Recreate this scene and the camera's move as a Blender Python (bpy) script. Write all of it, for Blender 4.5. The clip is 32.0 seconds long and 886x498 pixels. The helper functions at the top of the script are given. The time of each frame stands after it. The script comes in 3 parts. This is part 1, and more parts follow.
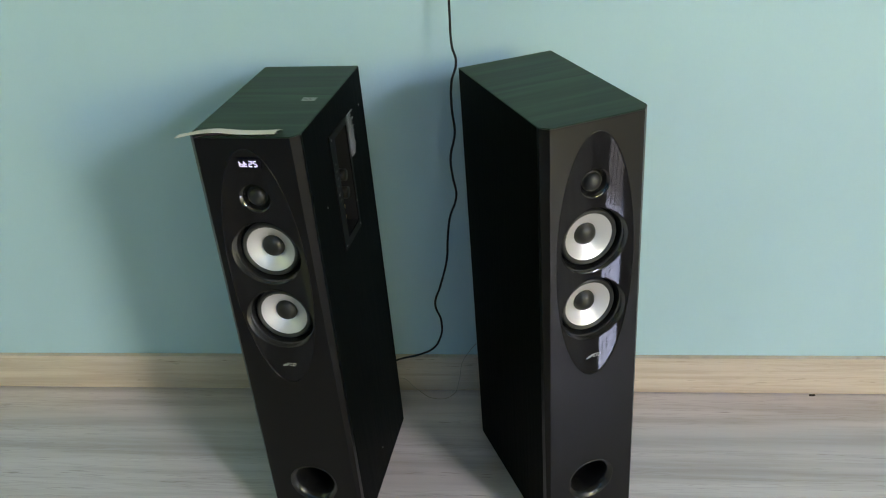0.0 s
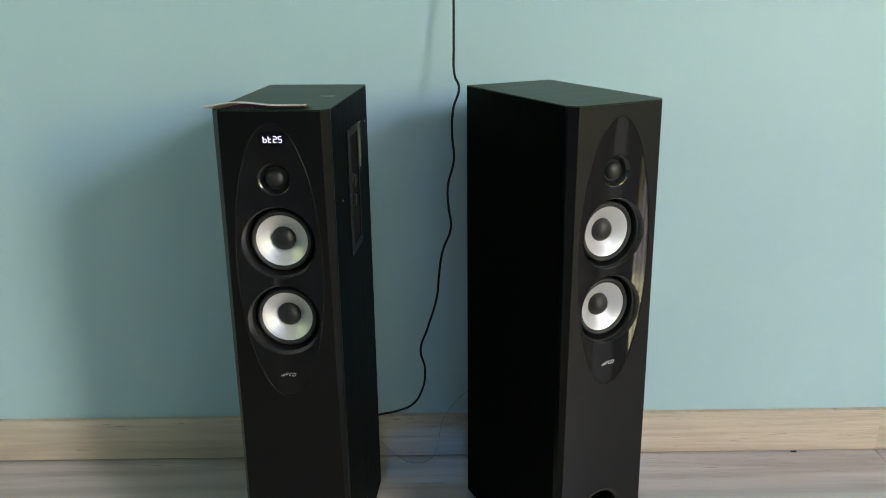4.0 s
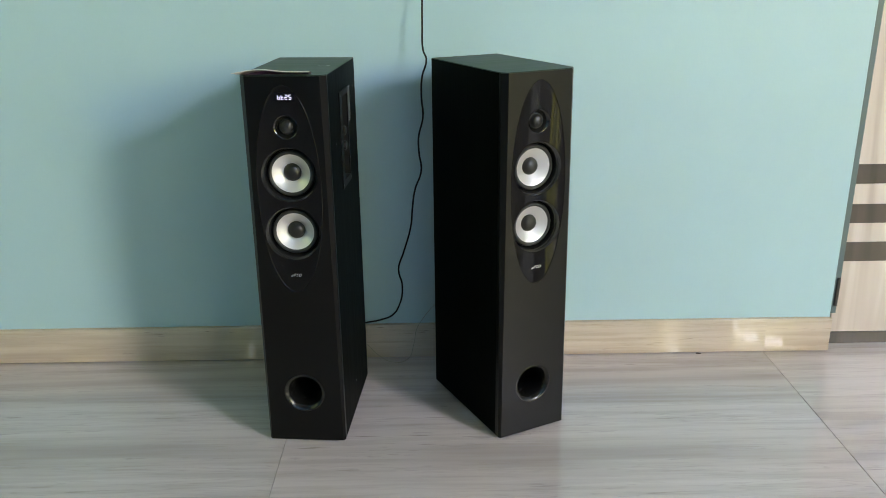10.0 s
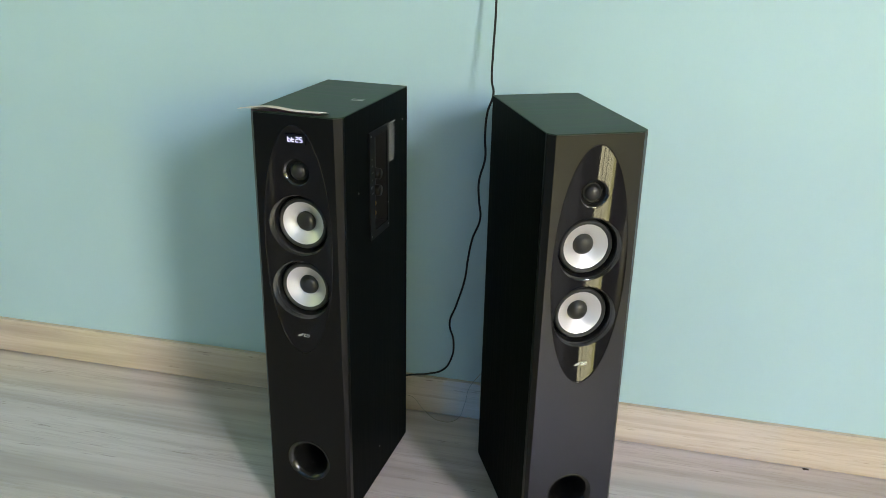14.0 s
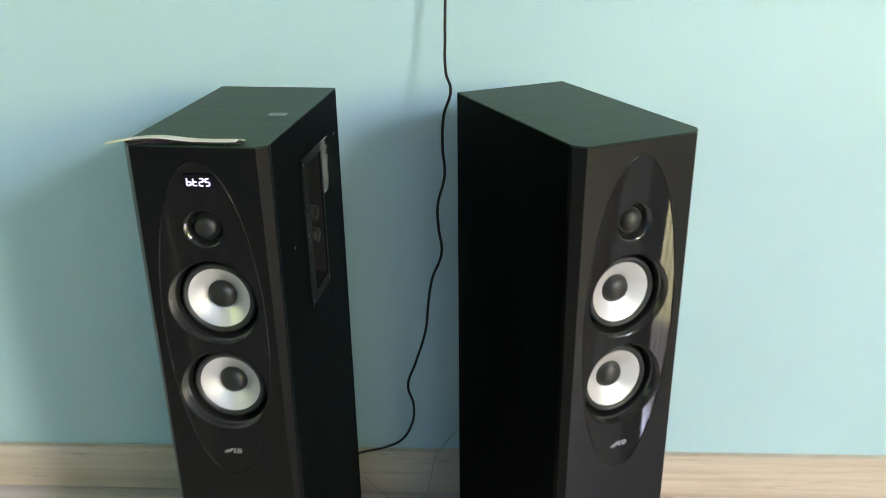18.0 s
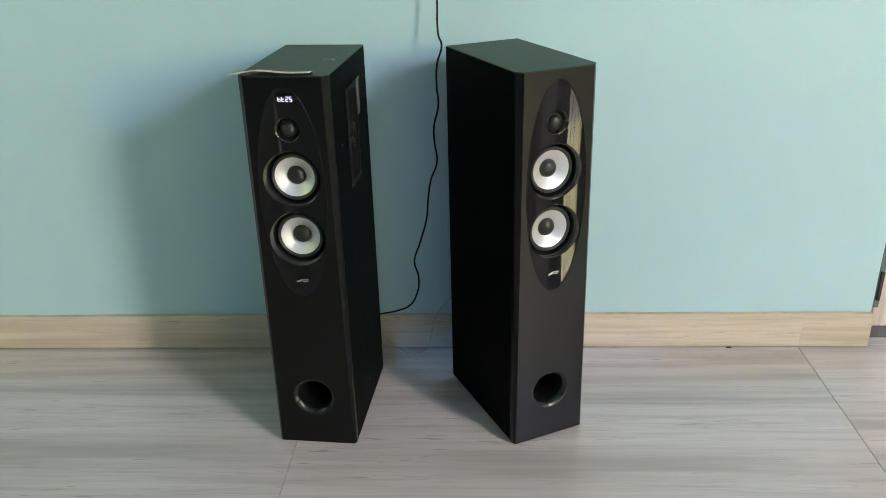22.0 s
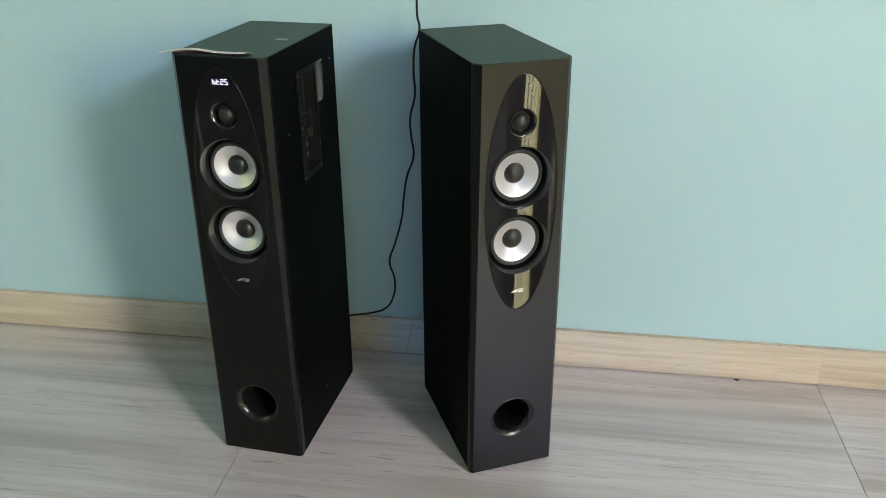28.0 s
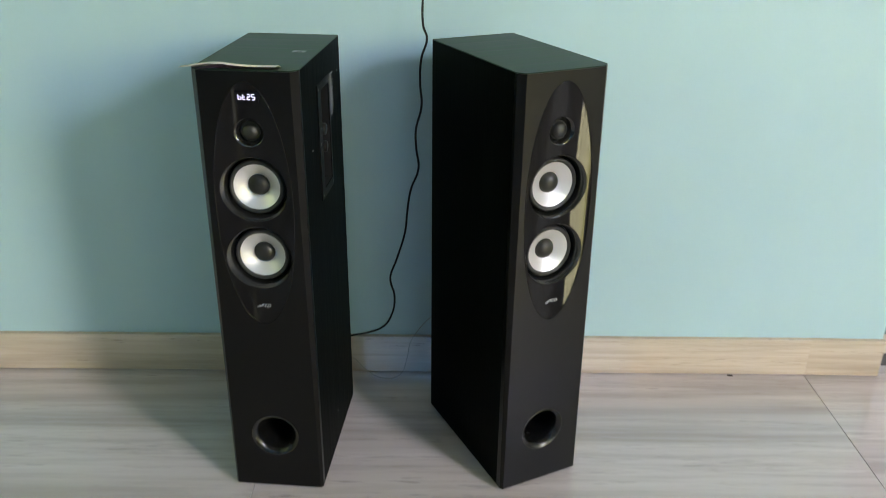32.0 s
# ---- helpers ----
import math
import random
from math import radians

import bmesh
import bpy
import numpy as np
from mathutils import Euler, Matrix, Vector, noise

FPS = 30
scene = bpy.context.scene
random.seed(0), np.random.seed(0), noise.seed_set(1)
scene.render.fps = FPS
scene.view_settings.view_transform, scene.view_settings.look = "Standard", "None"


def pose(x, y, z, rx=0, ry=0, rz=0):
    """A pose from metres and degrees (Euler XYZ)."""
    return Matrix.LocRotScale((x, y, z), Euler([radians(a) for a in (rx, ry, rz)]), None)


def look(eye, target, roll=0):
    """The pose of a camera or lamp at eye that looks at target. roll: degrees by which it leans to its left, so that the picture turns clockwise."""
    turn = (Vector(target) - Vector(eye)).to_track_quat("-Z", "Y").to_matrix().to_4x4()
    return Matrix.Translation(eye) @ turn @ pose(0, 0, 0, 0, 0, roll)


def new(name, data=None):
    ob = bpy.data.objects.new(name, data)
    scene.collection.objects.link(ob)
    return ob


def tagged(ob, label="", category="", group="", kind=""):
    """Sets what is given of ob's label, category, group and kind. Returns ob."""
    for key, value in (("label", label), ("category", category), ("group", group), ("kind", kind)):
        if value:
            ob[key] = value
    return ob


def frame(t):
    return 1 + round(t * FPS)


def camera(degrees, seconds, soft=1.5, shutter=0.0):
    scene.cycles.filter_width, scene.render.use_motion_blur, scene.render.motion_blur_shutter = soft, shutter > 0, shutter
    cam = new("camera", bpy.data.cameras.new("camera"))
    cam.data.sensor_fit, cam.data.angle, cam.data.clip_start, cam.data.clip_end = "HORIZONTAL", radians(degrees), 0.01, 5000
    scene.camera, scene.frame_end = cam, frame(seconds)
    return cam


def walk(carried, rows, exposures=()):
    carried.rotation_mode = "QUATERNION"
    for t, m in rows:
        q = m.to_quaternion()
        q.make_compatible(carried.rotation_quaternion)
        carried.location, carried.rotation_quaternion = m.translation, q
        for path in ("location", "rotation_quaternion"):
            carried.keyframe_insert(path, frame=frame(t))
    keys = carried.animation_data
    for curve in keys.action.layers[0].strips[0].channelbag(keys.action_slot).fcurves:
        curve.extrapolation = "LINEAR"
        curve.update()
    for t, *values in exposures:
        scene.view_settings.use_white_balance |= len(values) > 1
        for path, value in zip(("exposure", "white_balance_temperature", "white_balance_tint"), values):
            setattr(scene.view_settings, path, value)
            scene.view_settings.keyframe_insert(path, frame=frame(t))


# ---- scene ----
# ---------------------------------------------------------------- camera
cam = camera(56.34, 32.0, soft=0.36, shutter=0.3)
CAM_ROWS = [
    (0, 0.1588, -1.3721, 1.1514, 59.761, 4.280, 5.913),
    (0.5, 0.0523, -1.4357, 1.2129, 60.125, 2.253, 3.878),
    (1, -0.0085, -1.4853, 1.2204, 60.833, 0.361, 2.481),
    (1.5, -0.0167, -1.5019, 1.2242, 61.760, -0.690, 1.495),
    (2, -0.0164, -1.5140, 1.2263, 63.360, -1.033, 0.798),
    (2.5, -0.0200, -1.5252, 1.2226, 66.930, -0.807, -0.505),
    (3, -0.0292, -1.5280, 1.1387, 70.319, -0.239, -0.951),
    (3.5, -0.0275, -1.5281, 0.9938, 71.735, 0.115, -0.906),
    (5.5, 0.0052, -1.0882, 0.8302, 73.611, 2.031, 1.749),
    (6, -0.0003, -1.0427, 0.8008, 74.540, 1.382, 2.037),
    (6.5, 0.0130, -1.0139, 0.6923, 76.571, 1.442, 3.983),
    (7, -0.0119, -1.0673, 0.5223, 77.648, 0.660, 1.724),
    (7.5, 0.0043, -1.0857, 0.3418, 77.325, 0.591, 1.875),
    (8, 0.0144, -1.0979, 0.3267, 76.661, 1.030, 0.388),
    (8.5, 0.0304, -1.2709, 0.5352, 74.319, 1.290, -0.228),
    (9, 0.0002, -1.5507, 0.6894, 73.310, 1.331, -0.837),
    (9.5, 0.0183, -1.7100, 0.8073, 72.923, 1.077, -0.744),
    (10, 0.0253, -1.8834, 0.9382, 70.826, 0.625, -0.837),
    (10.5, -0.0064, -1.9559, 1.0665, 69.178, 0.185, -1.170),
    (11, -0.0290, -1.9595, 1.2641, 70.834, 0.817, -0.483),
    (11.5, -0.0060, -1.9745, 1.2441, 73.249, 1.150, 0.964),
    (12, 0.0722, -1.9257, 1.1576, 75.119, 1.192, 3.608),
    (12.5, 0.1335, -1.8477, 1.1046, 73.536, -0.258, 7.153),
    (13, 0.2120, -1.7249, 1.0719, 71.253, -1.090, 11.016),
    (13.5, 0.2647, -1.6090, 1.0463, 69.376, -1.258, 13.295),
    (15.5, 0.2453, -1.4900, 1.0148, 67.398, 0.145, 10.127),
    (16, 0.0938, -1.3036, 0.9952, 67.697, 0.366, 7.054),
    (16.5, 0.0522, -1.1655, 0.9646, 67.615, 0.139, 4.923),
    (17, 0.0411, -1.0839, 0.9590, 67.158, 0.049, 3.486),
    (17.5, 0.0443, -1.0740, 0.9501, 67.273, 0.327, 3.059),
    (18, 0.0546, -1.2037, 0.9806, 67.088, 0.739, 2.430),
    (18.5, 0.0711, -1.4413, 1.0034, 66.280, 0.898, 1.994),
    (19, 0.0726, -1.5011, 0.9911, 65.760, 0.666, 1.884),
    (19.5, 0.0725, -1.5265, 0.9860, 65.109, 0.744, 1.791),
    (20, 0.0639, -1.5883, 0.9939, 64.195, 1.174, 2.056),
    (20.5, 0.0825, -1.6345, 1.0108, 63.896, 1.725, 2.526),
    (21, 0.1087, -1.6937, 1.0201, 64.374, 1.953, 2.835),
    (21.5, 0.0954, -1.7392, 1.0373, 65.299, 1.769, 2.614),
    (22, 0.0837, -1.7584, 1.0403, 66.056, 1.387, 2.021),
    (22.5, 0.0849, -1.7551, 1.0446, 66.269, 1.107, 1.999),
    (23, 0.0814, -1.7493, 1.0475, 66.218, 0.906, 2.151),
    (23.5, 0.0789, -1.7455, 1.0457, 66.053, 0.801, 2.144),
    (24, 0.0839, -1.7251, 1.0428, 65.759, 0.757, 1.995),
    (24.5, 0.0861, -1.6136, 1.0306, 65.523, 0.617, 1.497),
    (25, 0.0496, -1.4567, 1.0195, 64.944, 0.339, 1.176),
    (25.5, 0.0542, -1.3209, 1.0063, 64.276, 0.113, 0.804),
    (27.5, 0.2333, -1.5142, 1.0175, 63.807, 0.136, 6.928),
    (28, 0.2810, -1.5786, 1.0199, 64.655, 0.255, 8.386),
    (28.5, 0.2907, -1.5961, 1.0238, 65.230, 0.173, 9.388),
    (29, 0.2884, -1.5883, 1.0306, 65.142, 0.456, 9.327),
    (29.5, 0.2358, -1.5277, 1.0362, 64.583, 1.239, 8.119),
    (30, 0.1162, -1.3526, 1.0259, 63.827, 1.580, 5.992),
    (30.5, 0.0778, -1.2433, 1.0294, 63.823, 1.189, 3.821),
    (31, 0.0619, -1.2267, 1.0248, 64.556, 0.298, 2.429),
    (31.5, 0.0529, -1.2984, 1.0091, 64.882, -0.321, 1.304),
    (32, 0.0414, -1.5639, 1.0094, 65.458, -0.541, 0.054),
]
EXPOSURES = [(0.0, -0.10, 6640, 10), (3.5, -0.27, 6640, 10), (5.5, 0.78, 6800, 16), (7.2, 1.53, 6800, 16), (8.0, 1.03, 6800, 16), (8.5, -0.02, 6640, 10), (10.0, -0.05, 6640, 10), (11.0, -0.38, 6600, 8), (12.2, -0.33, 6620, 9), (13.0, 0.19, 6760, 11), (16.0, 0.04, 6760, 11), (17.0, 0.30, 6760, 11), (18.3, 0.40, 6760, 11), (20.0, 0.04, 6760, 11), (28.0, 0.01, 6760, 11), (30.0, 0.27, 6760, 11), (31.0, 0.17, 6760, 11), (32.0, 0.04, 6760, 11)]
walk(cam, [(t, pose(x, y, z, rx, ry, rz)) for t, x, y, z, rx, ry, rz in CAM_ROWS], EXPOSURES)

# ---------------------------------------------------------------- light
world = bpy.data.worlds.new("sky")
scene.world = world
world.use_nodes = True
wn = world.node_tree.nodes
sky = wn.new("ShaderNodeTexSky")
sky.sky_type, sky.sun_disc = "NISHITA", False
sky.sun_elevation, sky.sun_rotation = radians(60), radians(135)
world.node_tree.links.new(sky.outputs[0], wn["Background"].inputs[0])
wn["Background"].inputs[1].default_value = 0.12


def lamp(name, place, aim, sx, sz, watts, colour, spread=180):
    data = bpy.data.lights.new(name, "AREA")
    data.shape, data.size, data.size_y, data.energy, data.color = "RECTANGLE", sx, sz, watts, colour
    data.spread = radians(spread)
    ob = new(name, data)
    ob.matrix_world = look(place, aim)
    return ob


# plan of the room
WEST, EAST, SOUTH, HIGH = -3.0, 4.03, -5.2, 3.66
WALL_END = 1.012                         # the painted wall ends here, the wardrobe stands beyond it
NICHE_END = 2.39                         # the wardrobe's far end
E_Y0, E_Y1, E_Z0, E_Z1 = -4.70, -3.535, 0.10, 3.58   # tall balcony window in the east wall
F_Y0, F_Y1, F_Z0, F_Z1 = -2.56, -0.74, 0.10, 2.30   # wide balcony door in the east wall
S_PANES = ((-1.94, -1.64), (2.07, 2.39), (2.80, 3.27))   # narrow windows in the south wall
S_Z0, S_Z1 = 1.05, 2.72
H_X0, H_X1, H_Z0, H_Z1 = -1.50, 1.90, 2.90, 3.55      # unseen high opening in the south wall, made for the blue fill
G_Y0, G_Y1, G_Z0, G_Z1 = -2.60, -0.85, 1.1, 2.3         # unseen opening added in the west wall for the greenish fill

sun_data = bpy.data.lights.new("sun", "SUN")
sun_data.energy, sun_data.angle, sun_data.color = 4.5, radians(0.6), (1.0, 0.95, 0.88)
sun = new("sun", sun_data)
sun.matrix_world = look((EAST + 3.54, -4.19 - 3.54, 8.66), (EAST, -4.19, 0.0))
EY = (E_Y0 + E_Y1) / 2
lamp("daylight_east", (EAST + 0.10, EY, 2.97), (1.7, -1.45, -0.2), E_Y1 - E_Y0 - 0.12, 0.73, 130, (0.62, 0.69, 1.0), 130)
lamp("daylight_garden", (EAST + 0.10, EY, 1.72), (-0.4, 0.0, 1.1), E_Y1 - E_Y0 - 0.12, 0.93, 120, (1.0, 0.94, 0.40))
# Added lamp aimed up for yellow-green bounce; no lawn is built below it.
lamp("green_bounce_fill", (EAST + 0.75, EY, 0.10), (EAST + 0.75, EY + 0.01, 2.0), 1.1, 1.9, 140, (0.98, 1.0, 0.33))
lamp("daylight_side", (EAST + 0.10, (F_Y0 + F_Y1) / 2, (F_Z0 + F_Z1) / 2), (0.2, -0.4, 0.5), F_Y1 - F_Y0 - 0.1, F_Z1 - F_Z0 - 0.1, 22, (0.92, 0.97, 1.0))
# Added blue fill for the shadow between the towers; no window known there.
lamp("south_blue_fill", ((H_X0 + H_X1) / 2, SOUTH - 0.10, (H_Z0 + H_Z1) / 2), (0, 0, 0.4), H_X1 - H_X0 - 0.08, H_Z1 - H_Z0 - 0.08, 26, (0.14, 0.47, 1.0))
# Greenish fill from the left, added in an unseen opening.
lamp("west_green_fill", (WEST - 0.06, (G_Y0 + G_Y1) / 2, (G_Z0 + G_Z1) / 2), (-0.5, -0.2, 2.6), G_Y1 - G_Y0 - 0.1, G_Z1 - G_Z0 - 0.1, 13, (0.82, 1.0, 0.27), 130)


# ---------------------------------------------------------------- materials
def mat(name, colour, rough=0.5, metal=0.0, bump=0.0, bscale=200.0, vary=0.0, vscale=3.0, coat=0.0, spec=0.5, rvary=0.0):
    """A principled material with mottling at two scales and fine relief."""
    m = bpy.data.materials.new(name)
    m.use_nodes = True
    nt = m.node_tree
    b = nt.nodes["Principled BSDF"]
    b.inputs["Base Color"].default_value = (*colour, 1)
    b.inputs["Roughness"].default_value = rough
    b.inputs["Metallic"].default_value = metal
    b.inputs["Coat Weight"].default_value = coat
    b.inputs["Coat Roughness"].default_value = 0.05
    b.inputs["Specular IOR Level"].default_value = spec
    tc = nt.nodes.new("ShaderNodeTexCoord")
    if vary or rvary:
        n1 = tex(nt, tc, vscale, 3)
        n2 = tex(nt, tc, vscale * 17, 2)
        mixn = maths(nt, "ADD", maths(nt, "MULTIPLY", n1, 0.65), maths(nt, "MULTIPLY", n2, 0.35))
        if vary:
            lo = tuple(c * (1 - vary) for c in colour)
            hi = tuple(min(1, c * (1 + vary)) for c in colour)
            nt.links.new(ramp(nt, mixn, [(0.3, lo), (0.7, hi)]), b.inputs["Base Color"])
        if rvary:
            nt.links.new(maths(nt, "ADD", maths(nt, "MULTIPLY", mixn, 2 * rvary), rough - rvary), b.inputs["Roughness"])
    if bump:
        relief(nt, tex(nt, tc, bscale, 4), b, bump)
    return m


def tex(nt, tc, scale, detail, stretch=None, coord="Object", distort=0.0):
    n = nt.nodes.new("ShaderNodeTexNoise")
    n.inputs["Scale"].default_value, n.inputs["Detail"].default_value = scale, detail
    n.inputs["Distortion"].default_value = distort
    src = tc.outputs[coord]
    if stretch:
        mp = nt.nodes.new("ShaderNodeMapping")
        mp.inputs["Scale"].default_value = stretch
        nt.links.new(src, mp.inputs[0])
        src = mp.outputs[0]
    nt.links.new(src, n.inputs["Vector"])
    return n.outputs["Fac"]


def maths(nt, op, a, b=0.5):
    n = nt.nodes.new("ShaderNodeMath")
    n.operation = op
    for k, v in enumerate((a, b)):
        if isinstance(v, (int, float)):
            n.inputs[k].default_value = v
        else:
            nt.links.new(v, n.inputs[k])
    return n.outputs[0]


def ramp(nt, fac, stops):
    n = nt.nodes.new("ShaderNodeValToRGB")
    el = n.color_ramp.elements
    while len(el) < len(stops):
        el.new(0.5)
    for e, (p, c) in zip(el, stops):
        e.position, e.color = p, (*c, 1)
    nt.links.new(fac, n.inputs[0])
    return n.outputs[0]


def mixc(nt, fac, a, b, mode="MIX"):
    n = nt.nodes.new("ShaderNodeMix")
    n.data_type, n.blend_type = "RGBA", mode
    for k, v in ((0, fac), (6, a), (7, b)):
        if isinstance(v, (int, float)):
            n.inputs[k].default_value = v
        elif isinstance(v, tuple):
            n.inputs[k].default_value = (*v, 1)
        else:
            nt.links.new(v, n.inputs[k])
    return n.outputs[2]


def relief(nt, height, bsdf, strength, dist=0.001):
    n = nt.nodes.new("ShaderNodeBump")
    n.inputs["Strength"].default_value, n.inputs["Distance"].default_value = strength, dist
    nt.links.new(height, n.inputs["Height"])
    nt.links.new(n.outputs[0], bsdf.inputs["Normal"])


def blank(name):
    m = bpy.data.materials.new(name)
    m.use_nodes = True
    nt = m.node_tree
    return m, nt, nt.nodes["Principled BSDF"], nt.nodes.new("ShaderNodeTexCoord")


def wall_paint(name, colour):
    m, nt, b, tc = blank(name)
    big, fine = tex(nt, tc, 1.3, 3), tex(nt, tc, 22, 3, (1, 1, 0.35))
    c = ramp(nt, big, [(0.3, tuple(v * 0.955 for v in colour)), (0.7, tuple(min(1, v * 1.04) for v in colour))])
    c2 = mixc(nt, maths(nt, "MULTIPLY", fine, 0.10), c, tuple(v * 0.8 for v in colour))
    nt.links.new(c2, b.inputs["Base Color"])
    b.inputs["Roughness"].default_value = 0.42
    b.inputs["Specular IOR Level"].default_value = 0.35
    relief(nt, maths(nt, "ADD", tex(nt, tc, 160, 4), maths(nt, "MULTIPLY", tex(nt, tc, 14, 2), 1.5)), b, 0.16, 0.0012)
    return m


def stone(name, pale, mid, dark, rough, stretch, fine_stretch, dash_stretch, strength=1.0, spec=0.6, ior=1.5):
    """Sawn marble whose veins run along x."""
    m, nt, b, tc = blank(name)
    info = nt.nodes.new("ShaderNodeObjectInfo")
    shift = nt.nodes.new("ShaderNodeVectorMath")
    shift.operation = "MULTIPLY_ADD"
    comb = nt.nodes.new("ShaderNodeCombineXYZ")
    for k in range(3):
        nt.links.new(info.outputs["Random"], comb.inputs[k])
    nt.links.new(comb.outputs[0], shift.inputs[0])
    shift.inputs[1].default_value = (7.0, 5.0, 3.0)
    nt.links.new(tc.outputs["Object"], shift.inputs[2])

    class Src:
        outputs = {"Object": shift.outputs[0]}
    bands = tex(nt, Src, 1.0, 4, stretch, distort=0.15)
    fine = tex(nt, Src, 1.0, 4, fine_stretch, distort=0.1)
    dash = tex(nt, Src, 1.0, 3, dash_stretch)
    where = tex(nt, Src, 1.0, 2, tuple(v * 2.0 for v in stretch))
    base = ramp(nt, bands, [(0.32, tuple((a + c) / 2 for a, c in zip(mid, dark))), (0.45, mid), (0.58, pale), (0.74, mid)])
    streak = ramp(nt, fine, [(0.36, (0, 0, 0)), (0.52, (1, 1, 1))])
    c = mixc(nt, maths(nt, "ADD", maths(nt, "MULTIPLY", streak, 0.45 * strength), 1 - 0.45 * strength), tuple((a + 2 * c) / 3 for a, c in zip(mid, dark)), base)
    spots = maths(nt, "MULTIPLY", ramp(nt, dash, [(0.60, (0, 0, 0)), (0.68, (1, 1, 1))]), ramp(nt, where, [(0.55, (0, 0, 0)), (0.66, (1, 1, 1))]))
    c = mixc(nt, maths(nt, "MULTIPLY", spots, 0.55), c, tuple(v * 0.45 for v in dark))
    thread = ramp(nt, tex(nt, Src, 1.0, 3, tuple(v * 1.7 for v in fine_stretch), distort=0.12), [(0.455, (0, 0, 0)), (0.49, (1, 1, 1)), (0.525, (0, 0, 0))])
    patch = ramp(nt, tex(nt, Src, 1.0, 2, tuple(v * 1.4 for v in stretch)), [(0.36, (0.1, 0.1, 0.1)), (0.62, (1, 1, 1))])
    c = mixc(nt, maths(nt, "MULTIPLY", maths(nt, "MULTIPLY", thread, patch), 0.32), c, dark)
    c = mixc(nt, maths(nt, "MULTIPLY", tex(nt, Src, 3.0, 2), 0.12), c, mid)
    b.inputs["Specular IOR Level"].default_value = spec
    b.inputs["IOR"].default_value = ior
    nt.links.new(c, b.inputs["Base Color"])
    nt.links.new(maths(nt, "ADD", maths(nt, "MULTIPLY", fine, 0.03), rough - 0.015), b.inputs["Roughness"])
    relief(nt, tex(nt, Src, 5, 2), b, 0.007, 0.002)
    return m


def vinyl(name, colour, pale, stretch, rough, spec=0.09):
    """Black ash foil with open grain."""
    m, nt, b, tc = blank(name)
    grain = tex(nt, tc, 1.0, 5, stretch, distort=0.8)
    c = ramp(nt, grain, [(0.38, colour), (0.55, tuple((a + p) / 2 for a, p in zip(colour, pale))), (0.68, pale)])
    nt.links.new(c, b.inputs["Base Color"])
    nt.links.new(maths(nt, "ADD", maths(nt, "MULTIPLY", grain, 0.25), rough - 0.12), b.inputs["Roughness"])
    b.inputs["Specular IOR Level"].default_value = spec
    relief(nt, grain, b, 0.35, 0.0006)
    return m


def laminate(name, pale, mid, dark, stretch, rough=0.35):
    m, nt, b, tc = blank(name)
    g = tex(nt, tc, 1.0, 4, stretch, distort=1.2)
    f = tex(nt, tc, 1.0, 3, tuple(v * 6 for v in stretch))
    c = ramp(nt, g, [(0.35, dark), (0.48, mid), (0.62, pale)])
    c = mixc(nt, maths(nt, "MULTIPLY", f, 0.18), c, dark)
    nt.links.new(c, b.inputs["Base Color"])
    b.inputs["Roughness"].default_value = rough
    return m


def glow(name, colour, strength):
    m, nt, b, tc = blank(name)
    b.inputs["Base Color"].default_value = (*colour, 1)
    b.inputs["Emission Color"].default_value = (*colour, 1)
    b.inputs["Emission Strength"].default_value = strength
    return m


def garden_glow(name, strength):
    """Sunlit yellow-green bushes with hazy sky over them."""
    m, nt, b, tc = blank(name)
    sep = nt.nodes.new("ShaderNodeSeparateXYZ")
    nt.links.new(tc.outputs["Object"], sep.inputs[0])
    high = maths(nt, "ADD", maths(nt, "MULTIPLY", sep.outputs[2], 0.1), maths(nt, "MULTIPLY", tex(nt, tc, 0.9, 4), 0.30))
    leaf = ramp(nt, tex(nt, tc, 1.3, 5, (1, 1, 0.6)), [(0.34, (0.07, 0.08, 0.02)), (0.45, (0.34, 0.34, 0.05)), (0.60, (0.56, 0.52, 0.13)), (0.72, (0.85, 0.80, 0.50))])
    c = mixc(nt, ramp(nt, high, [(0.46, (0, 0, 0)), (0.52, (1, 1, 1))]), leaf, (1.0, 0.95, 1.0))
    b.inputs["Base Color"].default_value = (0.1, 0.1, 0.1, 1)
    nt.links.new(c, b.inputs["Emission Color"])
    b.inputs["Emission Strength"].default_value = strength
    return m


def foliage_glow(name, leaf, light, strength, scale):
    """Bright sky seen between blurred leaves."""
    m, nt, b, tc = blank(name)
    c = ramp(nt, tex(nt, tc, scale, 6, (1, 1, 0.5)), [(0.38, tuple(v * 0.25 for v in leaf)), (0.52, leaf), (0.56, tuple(v * 1.5 for v in leaf)), (0.60, light)])
    b.inputs["Base Color"].default_value = (0.1, 0.1, 0.1, 1)
    nt.links.new(c, b.inputs["Emission Color"])
    b.inputs["Emission Strength"].default_value = strength
    return m


TEAL = wall_paint("teal_wall_paint", (0.43, 0.605, 0.635))
# Unseen walls: dark blue chosen to hold down fill and tint the shadows.
BOUNCE_BLUE = wall_paint("blue_bounce_tint", (0.07, 0.19, 0.35))
# Unseen ceiling: dull cream set for the strength and warmth of its bounce.
CEIL = wall_paint("cream_bounce_tint", (0.22, 0.208, 0.165))
FLOOR = stone("grey_veined_marble", (0.645, 0.572, 0.556), (0.565, 0.492, 0.470), (0.29, 0.242, 0.205), 0.022, (0.7, 13, 1), (3.0, 60, 1), (17, 240, 1), 0.74, 0.75, 1.7)
